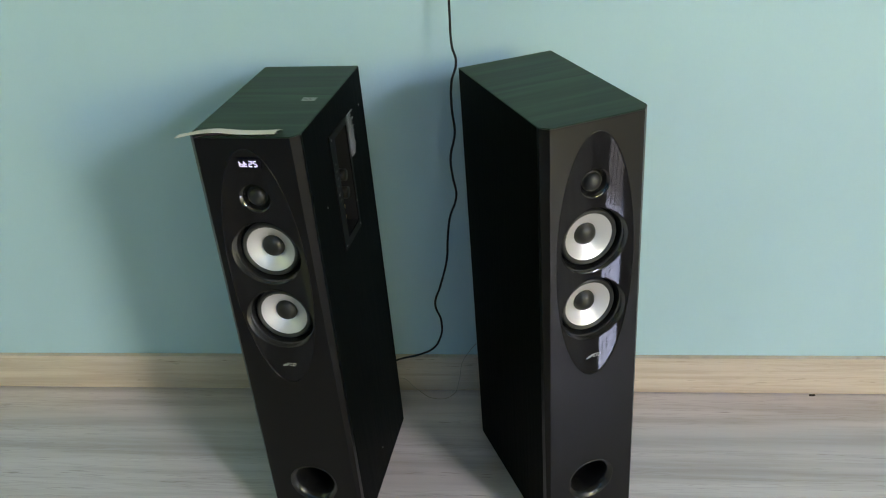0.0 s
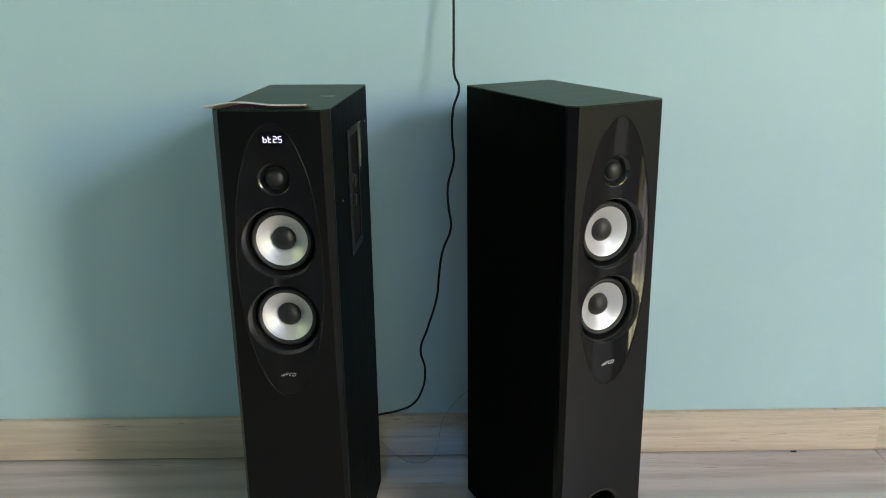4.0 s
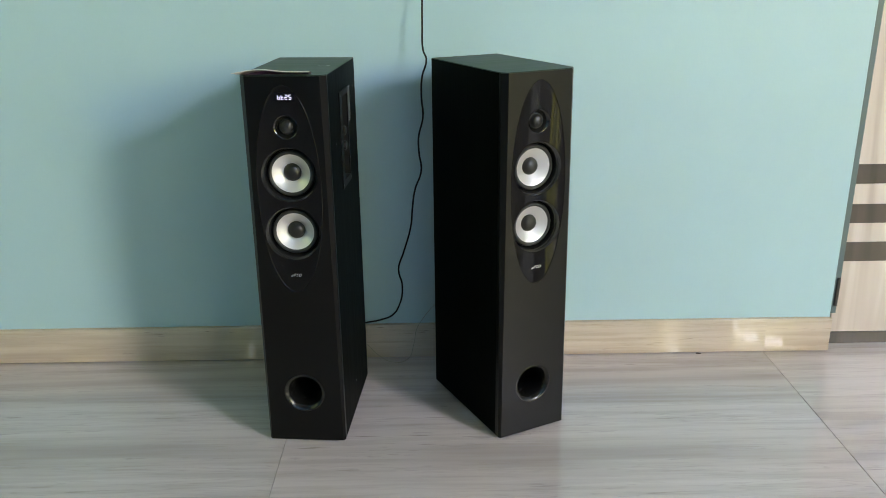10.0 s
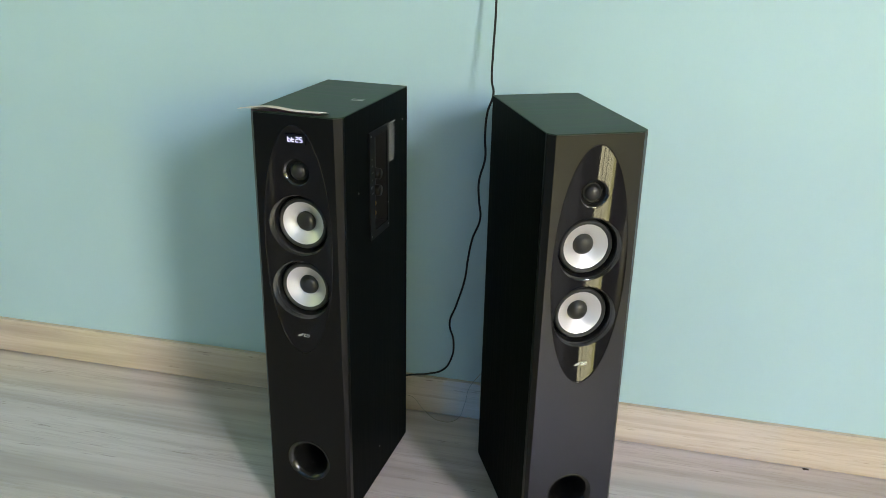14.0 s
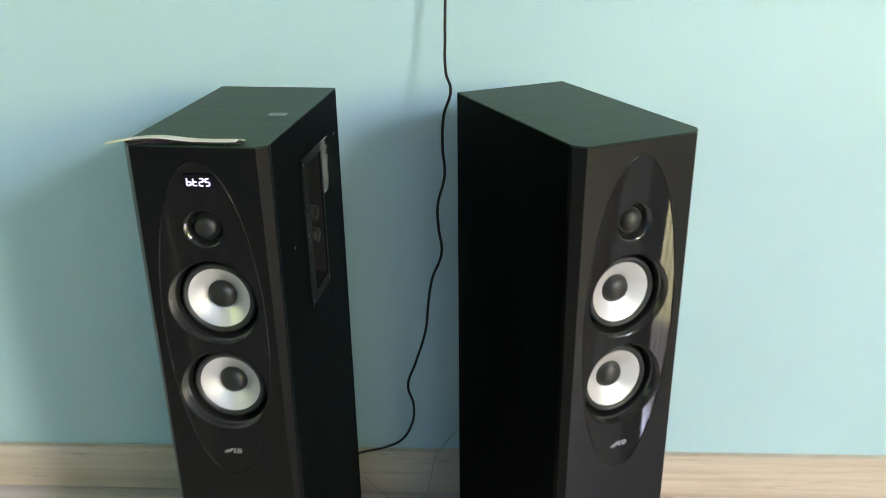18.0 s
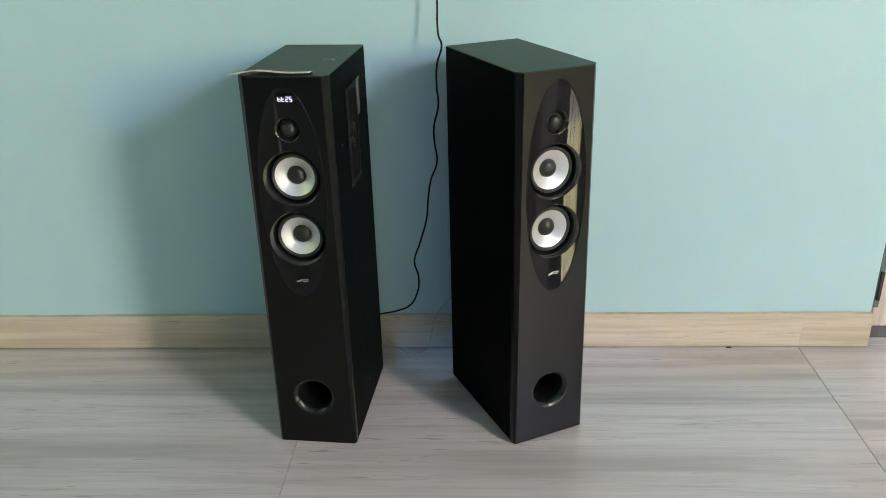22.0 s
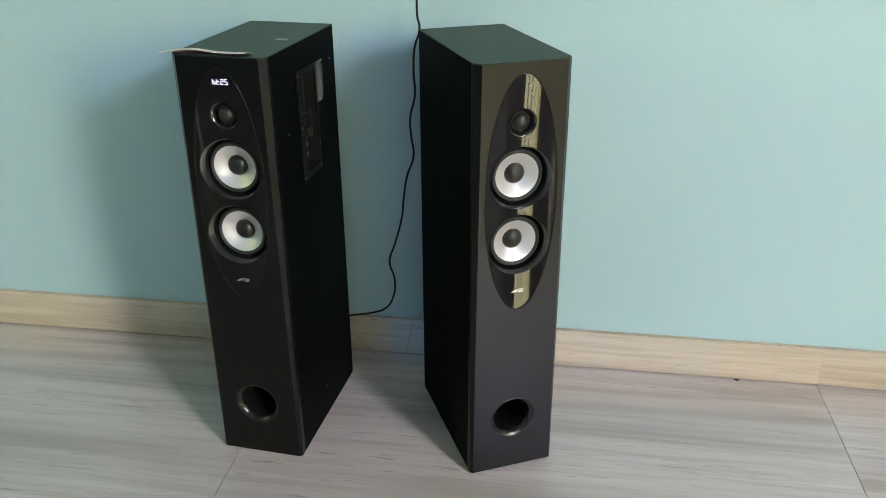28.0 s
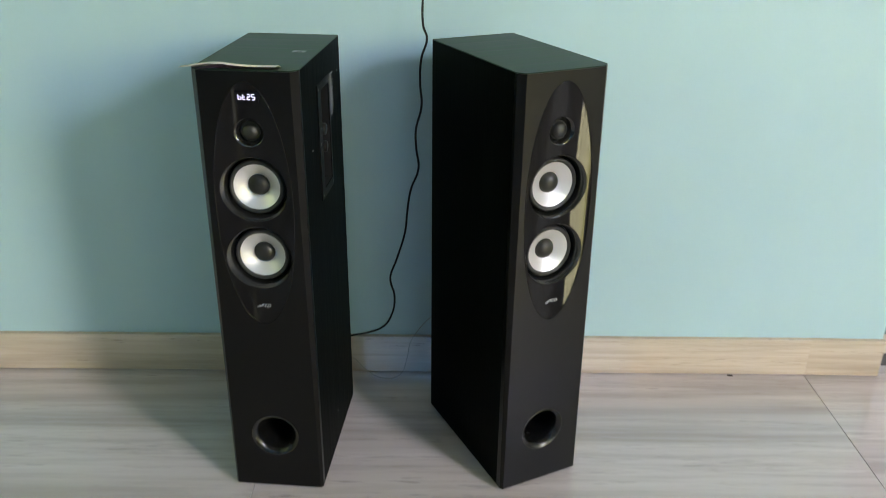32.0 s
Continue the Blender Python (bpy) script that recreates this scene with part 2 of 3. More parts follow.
SKIRT = stone("beige_veined_marble", (0.67, 0.562, 0.445), (0.59, 0.483, 0.372), (0.37, 0.275, 0.195), 0.025, (1.0, 1, 24), (4, 1, 90), (24, 1, 240), 1.0, 1.0)
GROUT = mat("grout", (0.50, 0.45, 0.39), 0.8, vary=0.2, vscale=20)
# Same foil twice: sides dark, top lightened and greened for light off the wall.
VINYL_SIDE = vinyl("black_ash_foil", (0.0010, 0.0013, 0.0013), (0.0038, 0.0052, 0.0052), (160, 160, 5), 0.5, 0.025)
VINYL_TOP_LIT = vinyl("black_ash_foil_lit_top", (0.018, 0.034, 0.022), (0.044, 0.082, 0.052), (2.5, 45, 45), 0.36)
SATIN = mat("satin_black_baffle", (0.0013, 0.0013, 0.0013), 0.33, bump=0.10, bscale=900, vary=0.15, vscale=6, spec=0.28)
GLOSS = mat("gloss_black_panel", (0.003, 0.003, 0.0035), 0.045, rvary=0.015, vscale=8, spec=0.28)
RIM = mat("gloss_black_rim", (0.006, 0.006, 0.006), 0.22, spec=0.22)
SILVER = mat("spun_silver_cone", (0.66, 0.64, 0.63), 0.42, metal=0.55, rvary=0.03, vscale=30)
RUBBER = mat("black_rubber", (0.014, 0.014, 0.013), 0.55, bump=0.05, bscale=700)
CAP = mat("grey_dust_cap", (0.009, 0.009, 0.008), 0.45, bump=0.05, bscale=600, vary=0.15, vscale=40)
WELL = mat("gloss_black_well", (0.012, 0.012, 0.012), 0.22, rvary=0.03, vscale=40, spec=0.9)
HORN = mat("gloss_black_horn", (0.008, 0.008, 0.008), 0.07, rvary=0.015, vscale=40, spec=0.9)
TUBE = mat("port_plastic", (0.006, 0.006, 0.006), 0.26, rvary=0.04, vscale=40)
DARK = mat("dark_plastic", (0.005, 0.005, 0.005), 0.45, vary=0.15, vscale=30)
BRONZE = mat("black_metal_plate", (0.005, 0.005, 0.005), 0.4, spec=0.08, vary=0.2, vscale=30)
KNOB = mat("champagne_knob", (0.012, 0.010, 0.008), 0.35, metal=0.6)
BRASS = mat("brass_socket", (0.60, 0.42, 0.14), 0.3, metal=1.0)
STEEL = mat("steel_screw", (0.20, 0.20, 0.20), 0.35, metal=1.0)
WHITE_INK = mat("white_print", (0.32, 0.33, 0.33), 0.6)
LOGO = mat("silver_badge", (0.70, 0.70, 0.70), 0.3, metal=0.8)
STICKER_DARK = mat("dull_print", (0.05, 0.05, 0.05), 0.6)
STICKER = mat("grey_sticker", (0.22, 0.24, 0.22), 0.5)
LED = glow("led_segments", (0.76, 0.70, 1.0), 0.95)
SMOKED = mat("smoked_window", (0.003, 0.003, 0.006), 0.08, spec=0.25)
PAPER = mat("cream_card", (0.68, 0.62, 0.52), 0.6, vary=0.06, vscale=30)
PURPLE = mat("purple_print", (0.045, 0.018, 0.042), 0.4, vary=0.35, vscale=60)
LILAC = mat("lilac_print", (0.16, 0.12, 0.20), 0.45, vary=0.1, vscale=40)
PLATE = mat("brown_gloss_plate", (0.012, 0.006, 0.006), 0.07, rvary=0.02, vscale=20, coat=0.2)
PIN = mat("olive_socket_shutter", (0.075, 0.068, 0.025), 0.4)
MODULE = mat("grey_switch_module", (0.150, 0.150, 0.115), 0.3, vary=0.05, vscale=40)
CABLE = mat("black_cable", (0.005, 0.005, 0.005), 0.5, spec=0.3)
WIRE = mat("grey_wire", (0.27, 0.25, 0.19), 0.5)
LAM = laminate("ash_laminate", (0.74, 0.66, 0.59), (0.62, 0.53, 0.46), (0.46, 0.37, 0.31), (9, 9, 0.9))
LAM_DARK = laminate("wenge_laminate", (0.085, 0.065, 0.058), (0.060, 0.046, 0.042), (0.035, 0.027, 0.026), (9, 9, 0.9))
FRAME = mat("grey_green_frame", (0.10, 0.14, 0.14), 0.4, vary=0.08, vscale=9)
LIME = mat("window_frame_paint", (0.55, 0.52, 0.42), 0.4, vary=0.06)
LEAF_GLOW = garden_glow("sunlit_garden", 18.0)
SKY_GLOW = foliage_glow("hazy_daylight", (0.20, 0.19, 0.09), (1.0, 0.98, 0.98), 32.0, 10.0)
SHADE_GLOW = foliage_glow("shaded_leaves", (0.20, 0.19, 0.07), (0.9, 0.9, 0.8), 6.0, 8.0)
SOIL = mat("dark_crumb", (0.03, 0.02, 0.015), 0.8)


# ---------------------------------------------------------------- mesh helpers
def part(name, bm, material, parent=None, label="", smooth=False):
    me = bpy.data.meshes.new(name)
    bm.to_mesh(me)
    bm.free()
    me.materials.append(material)
    if smooth:
        for p in me.polygons:
            p.use_smooth = True
    ob = new(name, me)
    ob.parent = parent
    if label:
        ob["label"] = label
    return ob


def empty(name, m, **tags):
    ob = new(name)
    ob.empty_display_size = 0.05
    ob.matrix_world = m
    return tagged(ob, **tags)


def box(x0, x1, y0, y1, z0, z1, bevel=0.0, bm=None, seg=2):
    own = bm is None
    b = bmesh.new()
    bmesh.ops.create_cube(b, size=1, matrix=Matrix.Translation(((x0 + x1) / 2, (y0 + y1) / 2, (z0 + z1) / 2)) @ Matrix.Diagonal((x1 - x0, y1 - y0, z1 - z0, 1)))
    if bevel:
        bmesh.ops.bevel(b, geom=b.edges[:], offset=bevel, segments=seg, affect="EDGES", profile=0.5)
    if own:
        return b
    tmp = bpy.data.meshes.new("tmp")
    b.to_mesh(tmp)
    b.free()
    bm.from_mesh(tmp)
    bpy.data.meshes.remove(tmp)
    return bm


def lathe(profile, cx, cz, n=64, bm=None, sx=1.0, sz=1.0):
    """Turns (radius, y) rings round an axis along y through (cx, cz)."""
    b = bm or bmesh.new()
    rings = []
    for r, y in profile:
        if r < 1e-5:
            rings.append([b.verts.new((cx, y, cz))])
        else:
            rings.append([b.verts.new((cx + sx * r * math.cos(2 * math.pi * k / n), y, cz + sz * r * math.sin(2 * math.pi * k / n))) for k in range(n)])
    for p, q in zip(rings, rings[1:]):
        for k in range(n):
            j = (k + 1) % n
            if len(p) == 1:
                b.faces.new((p[0], q[k], q[j]))
            elif len(q) == 1:
                b.faces.new((p[k], q[0], p[j]))
            else:
                b.faces.new((p[k], q[k], q[j], p[j]))
    bmesh.ops.recalc_face_normals(b, faces=b.faces[:])
    return b


def prism(outline, z0, z1, bevel=0.0):
    """A flat outline in x and y raised from z0 to z1."""
    b = bmesh.new()
    f = b.faces.new([b.verts.new((x, y, z0)) for x, y in outline])
    up = bmesh.ops.extrude_face_region(b, geom=[f])
    bmesh.ops.translate(b, verts=[v for v in up["geom"] if isinstance(v, bmesh.types.BMVert)], vec=(0, 0, z1 - z0))
    bmesh.ops.recalc_face_normals(b, faces=b.faces[:])
    if bevel:
        bmesh.ops.bevel(b, geom=b.edges[:], offset=bevel, segments=2, affect="EDGES", profile=0.5)
    return b


def holed(bm, cx, cz, hole, outline, depth, rings=7):
    """A cell with one round or oval hole: rings of faces from the hole to the cell's outline. hole: (rx, rz)."""
    grid = []
    for ox, oz in outline:
        c, q = ox - cx, oz - cz
        r = 1 / math.sqrt((c / hole[0]) ** 2 + (q / hole[1]) ** 2)
        hx, hz = cx + r * c, cz + r * q
        line = [(hx + (ox - hx) * k / rings, hz + (oz - hz) * k / rings) for k in range(rings + 1)]
        grid.append([bm.verts.new((x, depth(x, z), z)) for x, z in line])
    for a, b in zip(grid, grid[1:] + grid[:1]):
        for k in range(rings):
            bm.faces.new((a[k], a[k + 1], b[k + 1], b[k]))


def around(width, z0, z1, across=24, up=20):
    """The outline of a cell between z0 and z1 that is 2 * width(z) wide, once round."""
    us = [math.sin(math.pi * (k / across - 0.5)) for k in range(across + 1)]
    zs = [z0 + (z1 - z0) * k / up for k in range(up + 1)]
    return [(u * width(z0), z0) for u in us[:-1]] + [(width(z), z) for z in zs[:-1]] + [(u * width(z1), z1) for u in us[:0:-1]] + [(-width(z), z) for z in zs[:0:-1]]


def frame_plate(x0, x1, ys, zs):
    """A board between x0 and x1 with one rectangular opening: ys, zs are outer, inner, inner, outer."""
    bm = bmesh.new()
    v = {(i, j, k): bm.verts.new((x, ys[i], zs[j])) for i in range(4) for j in range(4) for k, x in enumerate((x0, x1))}
    for i in range(3):
        for j in range(3):
            if (i, j) != (1, 1):
                for k in (0, 1):
                    bm.faces.new((v[i, j, k], v[i + 1, j, k], v[i + 1, j + 1, k], v[i, j + 1, k]))
    for n in range(3):
        for e in (0, 3):
            bm.faces.new((v[e, n, 0], v[e, n + 1, 0], v[e, n + 1, 1], v[e, n, 1]))
            bm.faces.new((v[n, e, 0], v[n + 1, e, 0], v[n + 1, e, 1], v[n, e, 1]))
    for e in (1, 2):
        bm.faces.new((v[e, 1, 0], v[e, 2, 0], v[e, 2, 1], v[e, 1, 1]))
        bm.faces.new((v[1, e, 0], v[2, e, 0], v[2, e, 1], v[1, e, 1]))
    bmesh.ops.recalc_face_normals(bm, faces=bm.faces[:])
    return bm


def tube(points, radius, name, material, label="", parent=None, res=3):
    cu = bpy.data.curves.new(name, "CURVE")
    cu.dimensions, cu.bevel_depth, cu.bevel_resolution, cu.resolution_u = "3D", radius, res, 8
    sp = cu.splines.new("BEZIER")
    sp.bezier_points.add(len(points) - 1)
    for bp, p in zip(sp.bezier_points, points):
        bp.co, bp.handle_left_type, bp.handle_right_type = p, "AUTO", "AUTO"
    tmp = bpy.data.objects.new("tmp", cu)
    scene.collection.objects.link(tmp)
    me = bpy.data.meshes.new_from_object(tmp.evaluated_get(bpy.context.evaluated_depsgraph_get()))
    bpy.data.objects.remove(tmp)
    me.name = name
    me.materials.clear()
    me.materials.append(material)
    for p in me.polygons:
        p.use_smooth = True
    ob = new(name, me)
    ob.parent = parent
    if label:
        ob["label"] = label
    return ob


# ---------------------------------------------------------------- room
def walled(name, label, material, boxes):
    bm = bmesh.new()
    for b in boxes:
        box(*b, bm=bm)
    return tagged(part(name, bm, material), label, "wall", kind="structure")


wall_north = tagged(part("wall_north", box(WEST - 0.1, WALL_END, 0, 0.12, 0.0, HIGH, 0.004), TEAL), "smooth wall painted pale teal with a soft sheen", "wall", kind="structure")
walled("wall_niche", "plain painted wall closing the wardrobe niche", TEAL, [(WALL_END - 0.1, NICHE_END + 0.1, 0.75, 0.85, 0, HIGH), (WALL_END - 0.1, WALL_END - 0.002, 0.122, 0.75, 0, HIGH)])
walled("wall_north_east", "plain painted wall beyond the wardrobe", TEAL, [(NICHE_END, EAST + 0.15, 0, 0.12, 0, HIGH), (NICHE_END, NICHE_END + 0.1, 0.122, 0.75, 0, HIGH)])
walled("wall_east", "unseen side wall in bounce-tinting blue with two windows", BOUNCE_BLUE, [
    (EAST, EAST + 0.15, SOUTH - 0.15, E_Y0, 0, HIGH), (EAST, EAST + 0.15, E_Y1, F_Y0, 0, HIGH), (EAST, EAST + 0.15, F_Y1, 0, 0, HIGH),
    (EAST, EAST + 0.15, F_Y0, F_Y1, 0, F_Z0), (EAST, EAST + 0.15, F_Y0, F_Y1, F_Z1, HIGH),
    (EAST, EAST + 0.15, E_Y0, E_Y1, 0, E_Z0), (EAST, EAST + 0.15, E_Y0, E_Y1, E_Z1, HIGH)])
walled("wall_west", "unseen side wall in bounce-tinting blue with a window", BOUNCE_BLUE, [
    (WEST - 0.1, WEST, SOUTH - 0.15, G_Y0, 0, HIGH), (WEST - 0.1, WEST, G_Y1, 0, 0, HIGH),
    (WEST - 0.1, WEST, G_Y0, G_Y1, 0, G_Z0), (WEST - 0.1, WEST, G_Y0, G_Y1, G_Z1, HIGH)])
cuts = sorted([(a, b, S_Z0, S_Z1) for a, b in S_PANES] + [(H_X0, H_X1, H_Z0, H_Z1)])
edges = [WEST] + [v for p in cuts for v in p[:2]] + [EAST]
walled("wall_south", "unseen wall in bounce-tinting blue with narrow windows", BOUNCE_BLUE, [
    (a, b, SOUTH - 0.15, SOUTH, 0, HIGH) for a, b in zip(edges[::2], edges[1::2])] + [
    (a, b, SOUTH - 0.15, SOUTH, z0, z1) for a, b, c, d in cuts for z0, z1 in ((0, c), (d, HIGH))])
# Unseen overhang, added only to block sun from the south openings.
tagged(part("roof_eave", box(WEST - 0.1, EAST + 0.15, SOUTH - 1.0, SOUTH - 0.16, HIGH, HIGH + 0.1), CEIL), "unseen overhang added to keep the sun out of the south windows", "roof", kind="structure")
tagged(part("ceiling", box(WEST - 0.1, EAST + 0.15, SOUTH - 0.15, 0.85, HIGH, HIGH + 0.1), CEIL), "unseen ceiling in dull cream that warms the bounced light", "ceiling", kind="structure")


def window(name, label, x0, x1, z0, z1, m, bars):
    """A window in the plane y = 0 of the pose m, with a frame and upright bars."""
    root = empty(name, m, label=label, category="window", kind="structure")
    f = 0.035
    for nm, b in (("window_frame", (x0, x0 + f, -0.02, 0.03, z0, z1)), ("window_frame", (x1 - f, x1, -0.02, 0.03, z0, z1)),
                  ("window_frame", (x0 + f, x1 - f, -0.02, 0.03, z0, z0 + f)), ("window_frame", (x0 + f, x1 - f, -0.02, 0.03, z1 - f, z1))):
        part(nm, box(*b, 0.003), LIME, root)
    for k in range(bars):
        x = x0 + (x1 - x0) * (k + 1) / (bars + 1)
        part("mullion", box(x - 0.012, x + 0.012, -0.012, 0.022, z0 + f, z1 - f, 0.002), LIME, root)
    return root


window("window_1", "tall painted balcony window letting in soft daylight", 0, E_Y1 - E_Y0, E_Z0, E_Z1, pose(EAST + 0.05, E_Y0, 0, 0, 0, 90), 3)
balcony_door = window("window_2", "wide painted balcony door with a pale screen of daylight", 0, F_Y1 - F_Y0, F_Z0, F_Z1, pose(EAST + 0.05, F_Y0, 0, 0, 0, 90), 0)
# Backing board added behind the lamp so no sun comes through this opening.
part("blind", box(0.01, F_Y1 - F_Y0 - 0.01, -0.095, -0.085, F_Z0 + 0.01, F_Z1 - 0.01), LIME, balcony_door, "unseen backing added to keep the sun out")
for k, (a, b) in enumerate(S_PANES):
    window("window_%d" % (k + 3), "narrow painted window facing the trees", a, b, S_Z0, S_Z1, pose(0, SOUTH - 0.07, 0), 0)
tagged(part("backdrop", box(EAST + 6.0, EAST + 6.05, -20.0, 3.0, -5.0, 10.0), LEAF_GLOW), "blurred sunlit greenery outside the window", "backdrop", kind="structure")
window("window_6", "unseen high window added to hold a blue fill lamp", H_X0, H_X1, H_Z0, H_Z1, pose(0, SOUTH - 0.06, 0), 0)
window("window_7", "unseen window added to hold a greenish fill lamp", 0, G_Y1 - G_Y0, G_Z0, G_Z1, pose(WEST - 0.05, G_Y0, 0, 0, 0, 90), 0)
for a, b in S_PANES:
    tagged(part("backdrop", box(a - 0.15, b + 0.15, SOUTH - 0.45, SOUTH - 0.42, S_Z0 - 0.3, S_Z1 + 0.3), SKY_GLOW if a > 0 else SHADE_GLOW), "bright hazy daylight between leaves outside a window", "backdrop", kind="structure")

# ---------------------------------------------------------------- loudspeakers
W, D, H, Z0 = 0.1580, 0.2872, 0.750, 0.006
LEFT = pose(-0.2424, -0.3852, 0, 0, 0, -4.83)
RIGHT = pose(0.2219, -0.3603, 0, 0, 0, 26.10)
FRONT, BAF = -0.005, 0.0125                    # front face, baffle thickness behind its outer edge
EA, EB, EZ = 0.0600, 0.198, 0.5345           # the oval panel
DISH = 0.0066                                 # how deep the oval is dished


def cut(z):
    """Width of the chamfer, which narrows towards the floor."""
    return 0.0042 + 0.0063 * z / H


def dish(x, z=0.5345):
    return FRONT + 0.0006 + DISH * max(0.0, 1 - (x / EA) ** 2 - ((z - EZ) / EB) ** 2)


def half(z, a=EA, b=EB):
    return a * math.sqrt(max(0.0, 1 - ((z - EZ) / b) ** 2))


def oval_panel(root):
    """Dished gloss panel with holes for tweeter and woofers."""
    bm = bmesh.new()
    for cz, r, z0, z1 in ((0.6560, 0.0225, 0.623, 0.692), (0.5660, 0.0520, 0.509, 0.623), (0.4520, 0.0520, 0.396, 0.509)):
        holed(bm, 0.0, cz, (r, r), around(half, z0, z1), dish)
    for z0, z1 in ((0.692, EZ + EB - 1e-4), (0.396, EZ - EB + 1e-4)):
        rows = []
        for k in range(13):
            z = z0 + (z1 - z0) * math.sin(k / 12 * math.pi / 2)
            us = [half(z) * math.sin(math.pi * (j / 24 - 0.5)) for j in range(25)]
            rows.append([bm.verts.new((u, dish(u, z), z)) for u in us])
        for p, q in zip(rows, rows[1:]):
            for j in range(24):
                bm.faces.new((p[j], p[j + 1], q[j + 1], q[j]))
    bmesh.ops.remove_doubles(bm, verts=bm.verts[:], dist=2e-5)
    for f in bm.faces:
        f.normal_update()
        if f.normal.y > 0:
            f.normal_flip()
    ob = part("oval_panel", bm, GLOSS, root, "gloss black oval driver panel", smooth=True)
    normals = []
    for v in ob.data.vertices:
        slope = -2 * DISH * v.co.x / EA**2
        normals.append(Vector((slope, -1, -2 * DISH * (v.co.z - EZ) / EB**2)).normalized())
    ob.data.normals_split_custom_set_from_vertices(normals)
    return ob


def seated(bm, rings, n):
    """Lets the outer rings of a driver follow the dished panel."""
    for k, lift in enumerate(rings):
        for v in list(bm.verts)[k * n:(k + 1) * n]:
            v.co.y = dish(v.co.x, v.co.z) + lift
    return bm


def woofer(root, cz):
    flare = [(0.0526, 0.0), (0.0519, 0.0), (0.0510, 0.0032), (0.0497, 0.0052), (0.0486, 0.0082), (0.0478, 0.0125), (0.0474, 0.0235), (0.0400, 0.0240)]
    w = part("woofer", seated(lathe(flare, 0, cz, 72), (-0.0003, 0.0012), 72), WELL, root, "gloss black flared woofer well", smooth=True)
    part("surround", lathe([(0.0432, 0.0225), (0.0436, 0.0170), (0.0430, 0.0140), (0.0418, 0.0124), (0.0402, 0.0122), (0.0388, 0.0134), (0.0374, 0.0148), (0.0358, 0.0160)], 0, cz), RUBBER, w, "black rubber surround", smooth=True)
    part("cone", lathe([(0.0366, 0.0148), (0.0360, 0.0150), (0.030, 0.0186), (0.022, 0.0238), (0.0168, 0.0272)], 0, cz), SILVER, w, "spun silver cone", smooth=True)
    part("dust_cap", lathe([(0.0172, 0.0274), (0.0165, 0.0250), (0.0145, 0.0215), (0.0110, 0.0185), (0.006, 0.0168), (0, 0.0162)], 0, cz), CAP, w, "dark grey domed dust cap", smooth=True)
    part("magnet_plate", lathe([(0.0455, 0.0192), (0.0455, 0.045), (0, 0.045)], 0, cz), DARK, w, smooth=False)


def tweeter(root):
    cz = 0.6560
    flare = [(0.0238, 0.0001), (0.0231, 0.0001), (0.0222, 0.0005), (0.0210, 0.0013), (0.0198, 0.0026), (0.0186, 0.0045), (0.0174, 0.0070), (0.0160, 0.0098), (0.0140, 0.0104)]
    t = part("tweeter", seated(lathe(flare, 0, cz), (-0.0003, 0.0010), 64), HORN, root, "gloss black tweeter horn", smooth=True)
    part("ring", lathe([(0.0152, 0.0104), (0.0150, 0.0086), (0.0142, 0.0080), (0.0133, 0.0088)], 0, cz, 48), RUBBER, t, "dark tweeter ring", smooth=True)
    part("dome", lathe([(0.0136, 0.0092), (0.0127, 0.0052), (0.0100, 0.0018), (0.0055, -0.0002), (0, -0.0009)], 0, cz, 48), CAP, t, "dark grey soft dome", smooth=True)


def baffle(root):
    """Front board with chamfered edges, an oval opening and a port hole."""
    bm = bmesh.new()
    flat = lambda x, z: FRONT
    HB = H - 0.0017
    zs = EZ - EB - 0.02
    holed(bm, 0, EZ, (EA + 0.0012, EB + 0.0012), around(lambda z: W / 2 - cut(z), zs, HB, 24, 60), flat, 2)
    holed(bm, 0.0, 0.114, (0.041, 0.041), around(lambda z: W / 2 - cut(z), Z0, zs, 24, 24), flat, 2)
    def rim(z, side):
        c = cut(z)
        return [(side * (W / 2 - c), FRONT), (side * (W / 2 - 0.0003), FRONT + 1.07 * c), (side * W / 2, FRONT + 1.18 * c), (side * W / 2, BAF)]
    for side in (-1, 1):
        cols = zip(*[[bm.verts.new((x, y, z)) for x, y in rim(z, side)] for z in (Z0, HB)])
        cols = list(cols)
        for p, q in zip(cols, cols[1:]):
            bm.faces.new((p[0], q[0], q[1], p[1]))
    for z in (Z0, HB):
        bm.faces.new([bm.verts.new((x, y, z)) for x, y in rim(z, 1) + rim(z, -1)[::-1]])
    lathe([(1.0, FRONT), (1.0, FRONT + 0.006)], 0, EZ, 120, bm, EA + 0.0012, EB + 0.0012)
    bmesh.ops.remove_doubles(bm, verts=bm.verts[:], dist=1e-5)
    bmesh.ops.recalc_face_normals(bm, faces=bm.faces[:])
    part("baffle", bm, SATIN, root, "satin black front board with chamfered edges")
    r = bmesh.new()
    n = 120
    prof = [(0.0016, FRONT + 0.0010), (0.0012, FRONT - 0.0003), (0.0003, FRONT - 0.0008), (-0.0007, FRONT - 0.0003), (-0.0010, FRONT + 0.0030)]
    loops = [[r.verts.new(((EA + d) * math.cos(2 * math.pi * k / n), y, EZ + (EB + d) * math.sin(2 * math.pi * k / n))) for k in range(n)] for d, y in prof]
    for p, q in zip(loops, loops[1:]):
        for k in range(n):
            r.faces.new((p[k], q[k], q[(k + 1) % n], p[(k + 1) % n]))
    bmesh.ops.recalc_face_normals(r, faces=r.faces[:])
    part("oval_rim", r, RIM, root, "thin gloss black rim round the oval", smooth=True)


